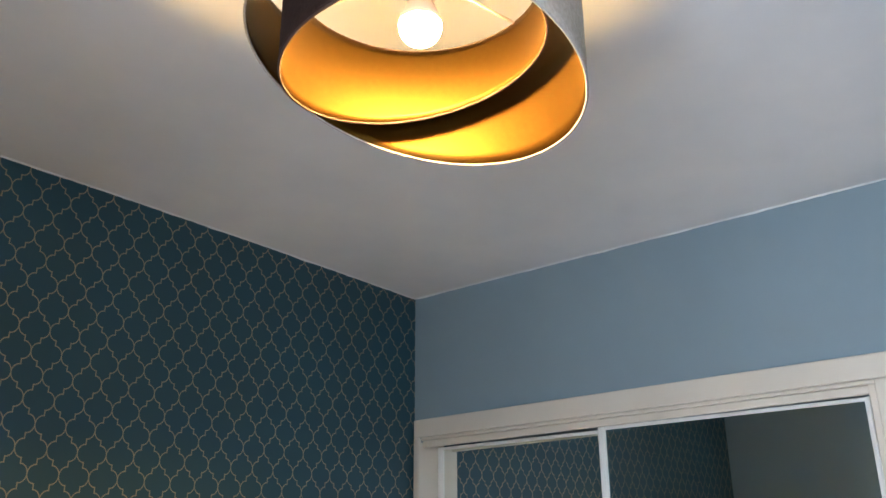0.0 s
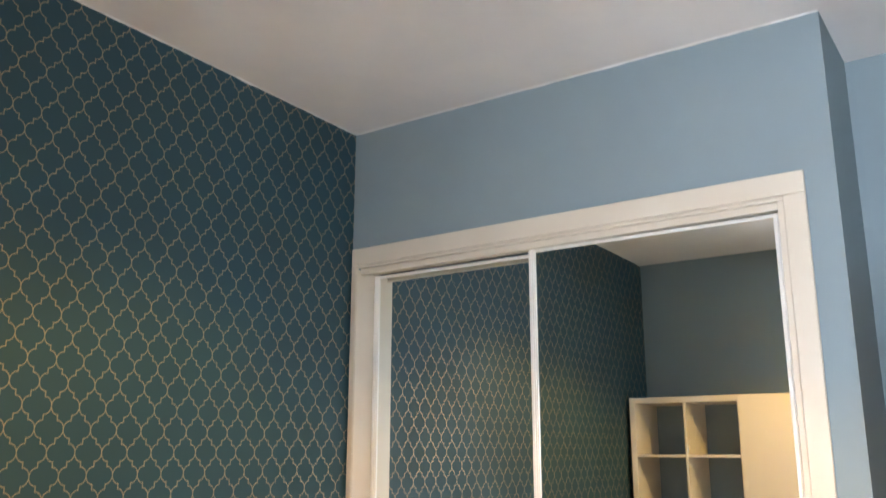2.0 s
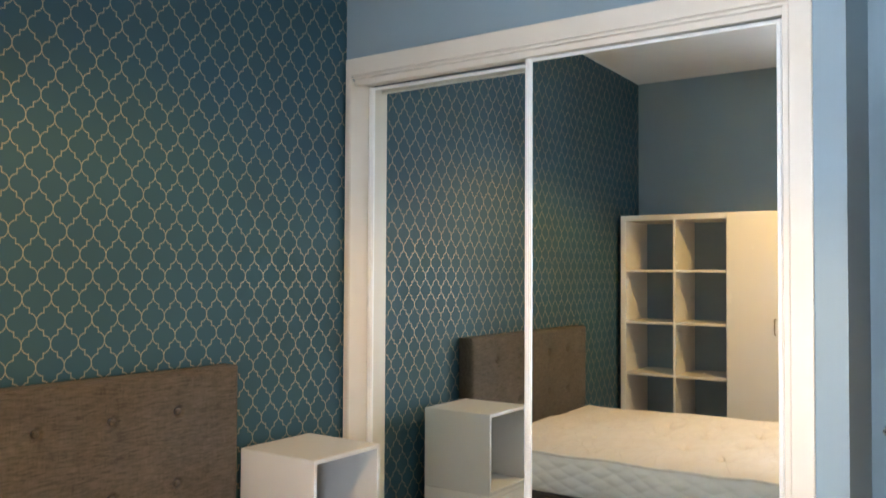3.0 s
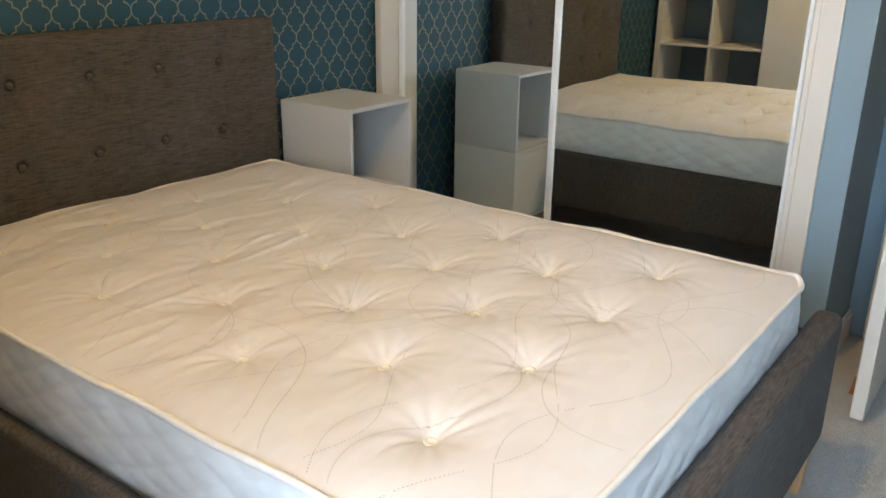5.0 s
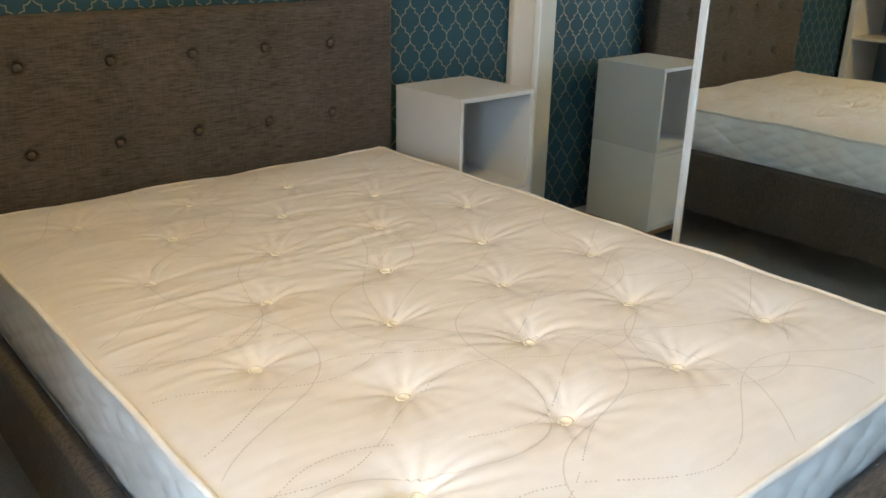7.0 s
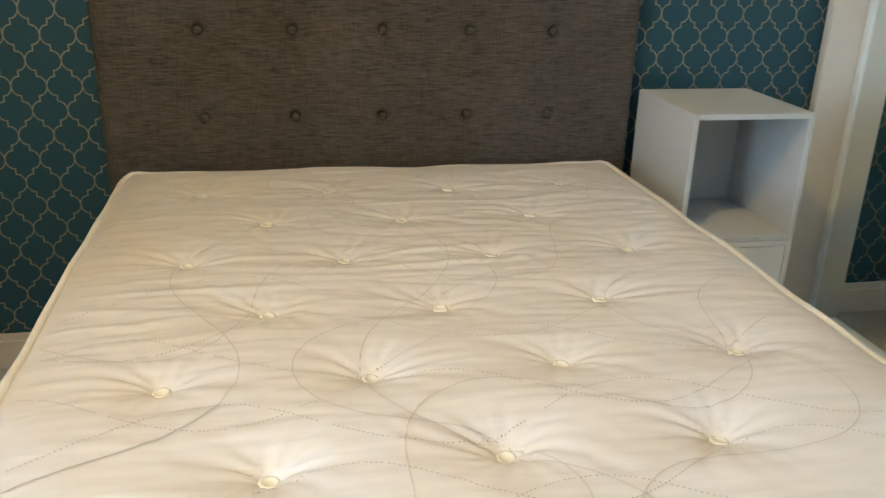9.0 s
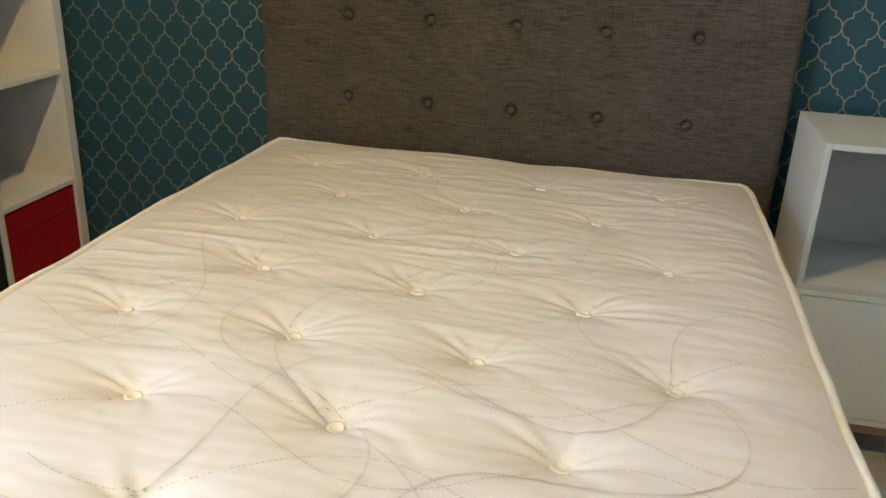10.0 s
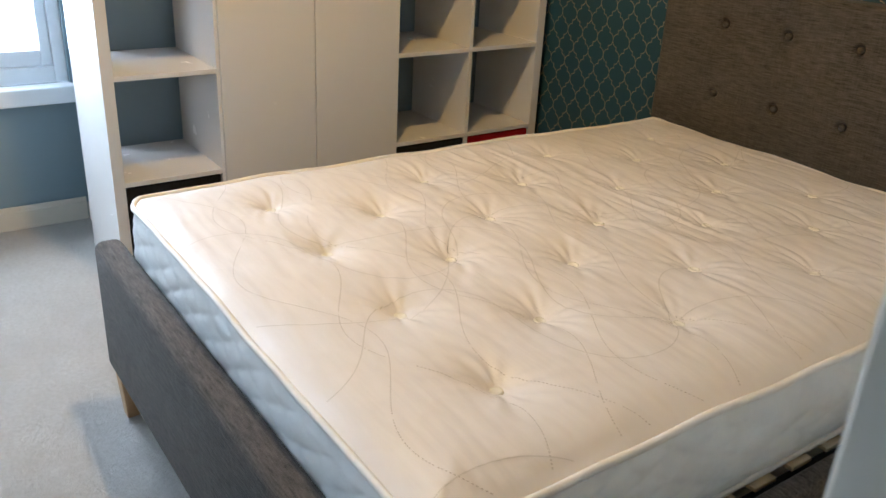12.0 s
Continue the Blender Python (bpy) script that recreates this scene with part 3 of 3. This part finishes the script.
def top_height(x, y):
    """Height of the mattress top: crowned edge, domes between tufted hollows, pulled folds across the bed."""
    e = max(min(x - MX0, MX1 - x, y - MY0, MY1 - y), 0.0)
    foot = min(1.0, max(0.0, (-0.16 - y) / 0.8))
    foot = foot * foot * (3 - 2 * foot) * min(1.0, max(0.15, (-0.95 - x) / 0.7))
    z = MZ1 + 0.017 * foot + (0.031 - 0.012 * foot) * (1 - math.exp(-e / 0.05))
    near, tx, ty = 9.0, 0, 0
    soften = 0.50 + 0.50 * min(1.0, max(0.0, (-0.55 - y) / 0.8))  # the head end is pulled in less
    for bx, by in tufts:
        dx, dy = x - bx, y - by
        d = math.hypot(dx * 0.92, dy * 1.12)
        if d < 0.34:
            z -= soften * (0.023 * math.exp(-d / 0.024) + 0.0145 * math.exp(-(d / 0.070) ** 1.5))
            if d < near:
                near, tx, ty = d, dx, dy
    fade = min(1.0, e / 0.06)
    if near < 0.24:
        a = math.atan2(ty, tx)
        wob = 5.0 * noise.noise(Vector((x * 4, y * 4, 1)))
        fan = abs(math.sin(4.5 * a + wob)) ** 0.7 - 0.6 + 0.45 * math.sin(13 * a + 2 * wob)
        z += 0.0062 * fan * math.exp(-near / 0.066) * min(1, near / 0.02) * (0.42 + 0.58 * abs(math.cos(a)))
    slant = y + 0.05 * x + 0.012 * noise.noise(Vector((x * 5, y * 3, 2.2)))
    pull = max(0.0, 1 - 4 * abs(noise.noise(Vector((x * 3.2, slant * 12.0, 0.3)))))
    crease = max(0.0, 1 - 3.5 * abs(noise.noise(Vector((x * 5.0 + 3, slant * 30.0, 5.3)))))
    part_of = 0.55 + 0.9 * noise.noise(Vector((x * 2.5, y * 2.5, 9)))
    upper = min(1.0, max(0.16, (y + 1.6) / 0.8))
    z += fade * upper * max(0.0, part_of) * (0.0058 * pull - 0.0026 * crease)
    z += fade * 0.0011 * noise.noise(Vector((x * 9.0, slant * 52.0, 4.3)))
    z += 0.007 * noise.noise(Vector((x * 3.1, y * 3.3, 7.0)))
    z += 0.0065 * math.exp(-e / 0.03) * noise.noise(Vector((x * 6.5, y * 6.5, 3.0)))
    return z


def rounded(x, y, r=0.075):
    """Pull the corners of the rectangle in to a round."""
    cx = min(max(x, MX0 + r), MX1 - r)
    cy = min(max(y, MY0 + r), MY1 - r)
    dx, dy = x - cx, y - cy
    if dx and dy:
        k = max(abs(dx), abs(dy)) / math.hypot(dx, dy)
        dx, dy = dx * k, dy * k
    return cx + dx, cy + dy


mattress = thing("mattress", (-1.39, -1.06, MZ0), "cream damask mattress with tufted top and quilted sides", "mattress")
NX, NY = 170, 400
verts, faces = [], []
for i in range(NX + 1):
    for j in range(NY + 1):
        x, y = rounded(MX0 + (MX1 - MX0) * i / NX, MY0 + (MY1 - MY0) * j / NY)
        verts.append((x + 1.39, y + 1.06, top_height(x, y) - MZ0))
for i in range(NX):
    for j in range(NY):
        a = i * (NY + 1) + j
        faces.append((a, a + NY + 1, a + NY + 2, a + 1))
me = bpy.data.meshes.new("top_panel")
me.from_pydata(verts, [], faces)
me.materials.append(M_TICK)
for p in me.polygons:
    p.use_smooth = True
ob = new("top_panel", me)
ob.parent = mattress
tagged(ob, "cream tufted damask top")


def outline(count):
    """Even points round the mattress edge with outward normals."""
    r = 0.075
    pts = []
    sides = [((MX1 - r, MY0 + r), -90), ((MX1 - r, MY1 - r), 0), ((MX0 + r, MY1 - r), 90), ((MX0 + r, MY0 + r), 180)]
    fine = []
    for (cx, cy), a0 in sides:
        for k in range(13):
            a = radians(a0 + 90 * k / 12)
            fine.append((cx + r * math.cos(a), cy + r * math.sin(a)))
    fine.append(fine[0])
    runs = [math.hypot(b[0] - a[0], b[1] - a[1]) for a, b in zip(fine, fine[1:])]
    total = sum(runs)
    k, gone = 0, 0.0
    for i in range(count):
        s = total * i / count
        while gone + runs[k] < s:
            gone += runs[k]
            k += 1
        f = (s - gone) / runs[k]
        (ax, ay), (bx, by) = fine[k], fine[k + 1]
        nx, ny = (by - ay) / runs[k], -(bx - ax) / runs[k]
        pts.append((ax + (bx - ax) * f, ay + (by - ay) * f, nx, ny, s))
    return pts


ring = outline(1000)
verts, faces = [], []
ROWS = 36
for x, y, nx, ny, s in ring:
    zt = top_height(x, y)
    for k in range(ROWS + 1):
        f = k / ROWS
        z = MZ0 + (zt - MZ0) * f
        zz = (z - MZ0) / 0.058 + 0.10 * math.sin(2 * math.pi * s / 0.43)
        ss = s / 0.125 + 0.10 * math.sin(2 * math.pi * s / 0.57 + 1.1)
        puff = (abs(math.sin(math.pi * (ss + zz))) * abs(math.sin(math.pi * (ss - zz)))) ** 0.42
        bulge = 0.007 * math.sin(math.pi * f)
        out = (0.0058 * puff - 0.001 + bulge) * min(1, 6 * f, 6 * (1 - f)) + 0.0022 * noise.noise(Vector((s * 22, z * 30, 2)))
        verts.append((x + nx * out + 1.39, y + ny * out + 1.06, z - MZ0))
n = len(ring)
for i in range(n):
    for k in range(ROWS):
        a, b = i * (ROWS + 1) + k, ((i + 1) % n) * (ROWS + 1) + k
        faces.append((a, b, b + 1, a + 1))
faces.append(tuple(i * (ROWS + 1) for i in range(n))[::-1])
me = bpy.data.meshes.new("border")
me.from_pydata(verts, [], faces)
me.materials.append(M_SIDE)
for p in me.polygons:
    p.use_smooth = True
ob = new("border", me)
ob.parent = mattress
tagged(ob, "pale quilted side with wavy stitching")
loop = outline(300)
part("piping", tube([(x + nx * 0.002, y + ny * 0.002, top_height(x, y) + 0.001 + 0.0015 * noise.noise(Vector((s * 6, 0, 0)))) for x, y, nx, ny, s in loop], 0.0072, 8, True), M_PIPE, mattress, "cream tape edging", True)
part("piping", tube([(x + nx * 0.003, y + ny * 0.003, MZ0 + 0.007) for x, y, nx, ny, s in loop], 0.0058, 8, True), M_PIPE, mattress, "cream tape edging", True)
tuft_mesh = None
for bx, by in tufts:
    if tuft_mesh is None:
        bm = lathe([(0.0130, -0.004), (0.0145, 0.003), (0.0128, 0.0070), (0.0098, 0.0078), (0.0080, 0.0052), (0.0005, 0.0048)], (0, 0, 0), None, 20)
        tuft_mesh = solid("tuft", bm, M_TUFT, True)
    b = new("tuft", tuft_mesh)
    b.parent = mattress
    b.rotation_euler = (random.uniform(-0.2, 0.2), random.uniform(-0.2, 0.2), 0)
    b.location = Vector((bx, by, top_height(bx, by) + (0.0045 if by < -0.95 else 0.0015))) - base_of(mattress)


def stitch_line(points, width, dash, gap):
    """Ribbon of thread laid on the top; dash 0 gives an unbroken line."""
    vs, fs = [], []
    run, on = 0.0, True
    for (ax, ay), (bx, by) in zip(points, points[1:]):
        step = math.hypot(bx - ax, by - ay)
        run += step
        inside = all(MX0 + 0.02 < x < MX1 - 0.02 and MY0 + 0.02 < y < MY1 - 0.02 for x, y in ((ax, ay), (bx, by)))
        if dash and run % (dash + gap) > dash or not inside or step < 1e-6:
            continue
        nx, ny = -(by - ay) / step * width / 2, (bx - ax) / step * width / 2
        k = len(vs)
        for x, y in ((ax - nx, ay - ny), (bx - nx, by - ny), (bx + nx, by + ny), (ax + nx, ay + ny)):
            vs.append((x + 1.39, y + 1.06, top_height(x, y) + 0.0012 - MZ0))
        fs.append((k, k + 1, k + 2, k + 3))
    return vs, fs


def stitching(lines, width, dash, gap, label, material):
    vs, fs = [], []
    for points in lines:
        v, f = stitch_line(points, width, dash, gap)
        fs += [tuple(i + len(vs) for i in q) for q in f]
        vs += v
    me = bpy.data.meshes.new("stitching")
    me.from_pydata(vs, [], fs)
    me.materials.append(material)
    ob = new("stitching", me)
    ob.parent = mattress
    return tagged(ob, label, kind="stuff")


def river(x, y, heading, swing, wave, length, phase):
    """A winding line whose heading swings to and fro, as loops of quilting do."""
    out, step = [], 0.003
    for i in range(int(length / step)):
        a = heading + swing * math.sin(2 * math.pi * i * step / wave + phase)
        x, y = x + step * math.cos(a), y + step * math.sin(a)
        out.append((x, y))
    return out


def wave_across(y0, high, wave, phase):
    """A wavy line across the bed, drifting a little."""
    return [(x, y0 + high * math.sin(2 * math.pi * x / wave + phase) + 0.015 * math.sin(2.3 * x + y0 * 9)) for x in np.arange(MX0, MX1, 0.003)]


UP = math.pi / 2
solid_lines = [river(-1.98 + 0.31 * k, -2.02, UP - 0.30 + 0.22 * (k % 3), 0.85 + 0.45 * (k % 2), 0.98 + 0.08 * (k % 3), 4.4, 0.4 + 2.0 * k) for k in range(5)]
solid_lines += [river(-2.08, -1.72 + 0.62 * k, 0.50 - 0.15 * k, 1.05, 0.88, 2.8, 2.6 + 1.7 * k) for k in range(3)]
dotted_lines = []
for k in range(8):
    for half in (0, 1):
        dotted_lines.append(wave_across(-1.87 + 0.2235 * k + 0.07 * half, 0.062, 0.60, 1.3 + math.pi * half + 1.57 * (k % 2)))
stitching(solid_lines, 0.0023, 0, 0, "taupe stitched swirling lines", M_THREAD)
stitching(dotted_lines, 0.0021, 0.003, 0.004, "brown dotted wavy stitching", M_DOT)

# ---------- bedside cabinet ----------
cab = thing("bedside_cabinet", (-0.451, -0.243, 0.0), "pale grey cube on a white cube, bedside cabinet with oak legs", "nightstand")
CX0, CX1, CY0, CY1 = -0.623, -0.279, -0.417, -0.069


def cube_case(z0, z1, name, label, board):
    t = 0.015
    case = part(name, boxed(CX0, CX0 + t, CY0, CY1, z0, z1, bevel=0.0012), board, cab, label)
    part("side_panel", boxed(CX1 - t, CX1, CY0, CY1, z0, z1, bevel=0.0012), board, case)
    part("top_panel", boxed(CX0 + t, CX1 - t, CY0 + 0.0004, CY1, z1 - t, z1, bevel=0.0010), board, case)
    part("bottom_panel", boxed(CX0 + t, CX1 - t, CY0 + 0.0004, CY1, z0, z0 + t, bevel=0.0010), board, case)
    part("back_panel", boxed(CX0 + t, CX1 - t, CY1 - 0.012, CY1 - 0.004, z0 + t, z1 - t), board, case)
    return case


cube_case(0.451, 0.806, "upper_cube", "open pale grey laminate cube", M_GREYLAM)
low = cube_case(0.102, 0.450, "lower_cube", "white laminate cube with door", M_LAM)
part("door", boxed(CX0 + 0.0175, CX1 - 0.0175, CY0 + 0.001, CY0 + 0.017, 0.1195, 0.4325, bevel=0.0012), M_LAM, low, "flush white push door")
for x in (CX0 + 0.022, CX1 - 0.022):
    for y in (CY0 + 0.024, CY1 - 0.024):
        part("leg", lathe([(0.0155, 0.0), (0.017, 0.003), (0.0185, 0.10), (0.0185, 0.1015)], (x, y, 0.0), None, 24), M_OAK, cab, "round oak leg", True)
for y in (CY0 + 0.024, CY1 - 0.024):
    part("leg_rail", boxed(CX0 + 0.036, CX1 - 0.036, y - 0.010, y + 0.010, 0.072, 0.1015, bevel=0.002), M_OAK, cab)
for x in (CX0 + 0.022, CX1 - 0.022):
    part("leg_rail", boxed(x - 0.010, x + 0.010, CY0 + 0.038, CY1 - 0.038, 0.072, 0.1015, bevel=0.002), M_OAK, cab)

# ---------- shelving unit ----------
SX0, SX1 = -3.215, -2.800
SY1 = -0.036
T, TI, CELL, RISE = 0.038, 0.0165, 0.3358, 0.3380
SY0 = SY1 - 2 * T - 5 * CELL - 4 * TI
SZ1 = 2 * T + 5 * RISE + 4 * TI
unit = thing("shelving_unit", (-3.0, (SY0 + SY1) / 2, 0.0), "large white open-backed cube shelving unit with two tall doors", "bookcase")
part("side_panel", boxed(SX0, SX1, SY1 - T, SY1, 0, SZ1, bevel=0.0015), M_SHELF, unit)
part("side_panel", boxed(SX0, SX1, SY0, SY0 + T, 0, SZ1, bevel=0.0015), M_SHELF, unit)
part("top_panel", boxed(SX0, SX1 - 0.0004, SY0 + T, SY1 - T, SZ1 - T, SZ1, bevel=0.0015), M_SHELF, unit)
part("bottom_panel", boxed(SX0, SX1 - 0.0004, SY0 + T, SY1 - T, 0, T, bevel=0.0015), M_SHELF, unit)
ys = [SY1 - T - k * (CELL + TI) for k in range(5)]      # near edge of each column
zs = [T + k * (RISE + TI) for k in range(5)]            # floor of each row
for k in range(1, 5):
    y = ys[k] + TI
    part("upright", boxed(SX0 + 0.001, SX1 - 0.001, y - TI, y, T, SZ1 - T, bevel=0.001), M_SHELF, unit)
for k in range(5):
    for r in range(1, 5):
        part("shelf", boxed(SX0 + 0.002, SX1 - 0.0015, ys[k] - CELL, ys[k], zs[r] - TI, zs[r], bevel=0.001), M_SHELF, unit)
for k in (2, 3):
    y1 = ys[k] + TI / 2 - 0.0015
    y0 = ys[k + 1] + TI / 2 + 0.0015
    leaf = part("door", boxed(SX1 + 0.0005, SX1 + 0.0165, y0, y1, 0.020, SZ1 - 0.002, bevel=0.0015), M_SHELF, unit, "tall plain white door")
    hy = y0 + 0.050 if k == 2 else y1 - 0.050
    if k == 2:
        bm = tube([(SX1 + 0.017, hy, 1.045), (SX1 + 0.036, hy, 1.050), (SX1 + 0.040, hy, 1.095), (SX1 + 0.036, hy, 1.140), (SX1 + 0.017, hy, 1.145)], 0.005, 10)
        part("handle", bm, M_BRASS, leaf, "small dark metal bow handle", True)


def storage_box(column, material, label, name):
    y1, y0 = ys[column] - 0.005, ys[column] - CELL + 0.005
    z0, z1 = zs[0] + 0.001, zs[1] - TI - 0.006
    ob = thing(name, (-2.95, (y0 + y1) / 2, z0), label, "storage box", "fabric boxes in the shelving")
    bm = boxed(SX1 - 0.012, SX1 - 0.006, y0, y1, z0, z1, bevel=0.002)
    part("front_panel", bm, material, ob)
    bm = boxed(SX0 + 0.03, SX1 - 0.012, y0, y0 + 0.005, z0, z1)
    box(bm, SX0 + 0.03, SX1 - 0.012, y1 - 0.005, y1, z0, z1)
    box(bm, SX0 + 0.025, SX0 + 0.03, y0, y1, z0, z1)
    box(bm, SX0 + 0.03, SX1 - 0.012, y0 + 0.005, y1 - 0.005, z0, z0 + 0.005)
    part("box_body", bm, material, ob)
    part("seam", boxed(SX1 - 0.0065, SX1 - 0.0035, y0 + 0.004, y1 - 0.004, z1 - 0.075, z1 - 0.070, bevel=0.001), material, ob)


storage_box(0, M_RED, "red fabric box in the lowest shelf beside the wallpaper", "storage_box")
storage_box(1, M_BLACK, "black fabric box in the lowest shelf", "storage_box")
storage_box(4, M_BLACK, "black fabric box in the lowest shelf near the window", "storage_box")
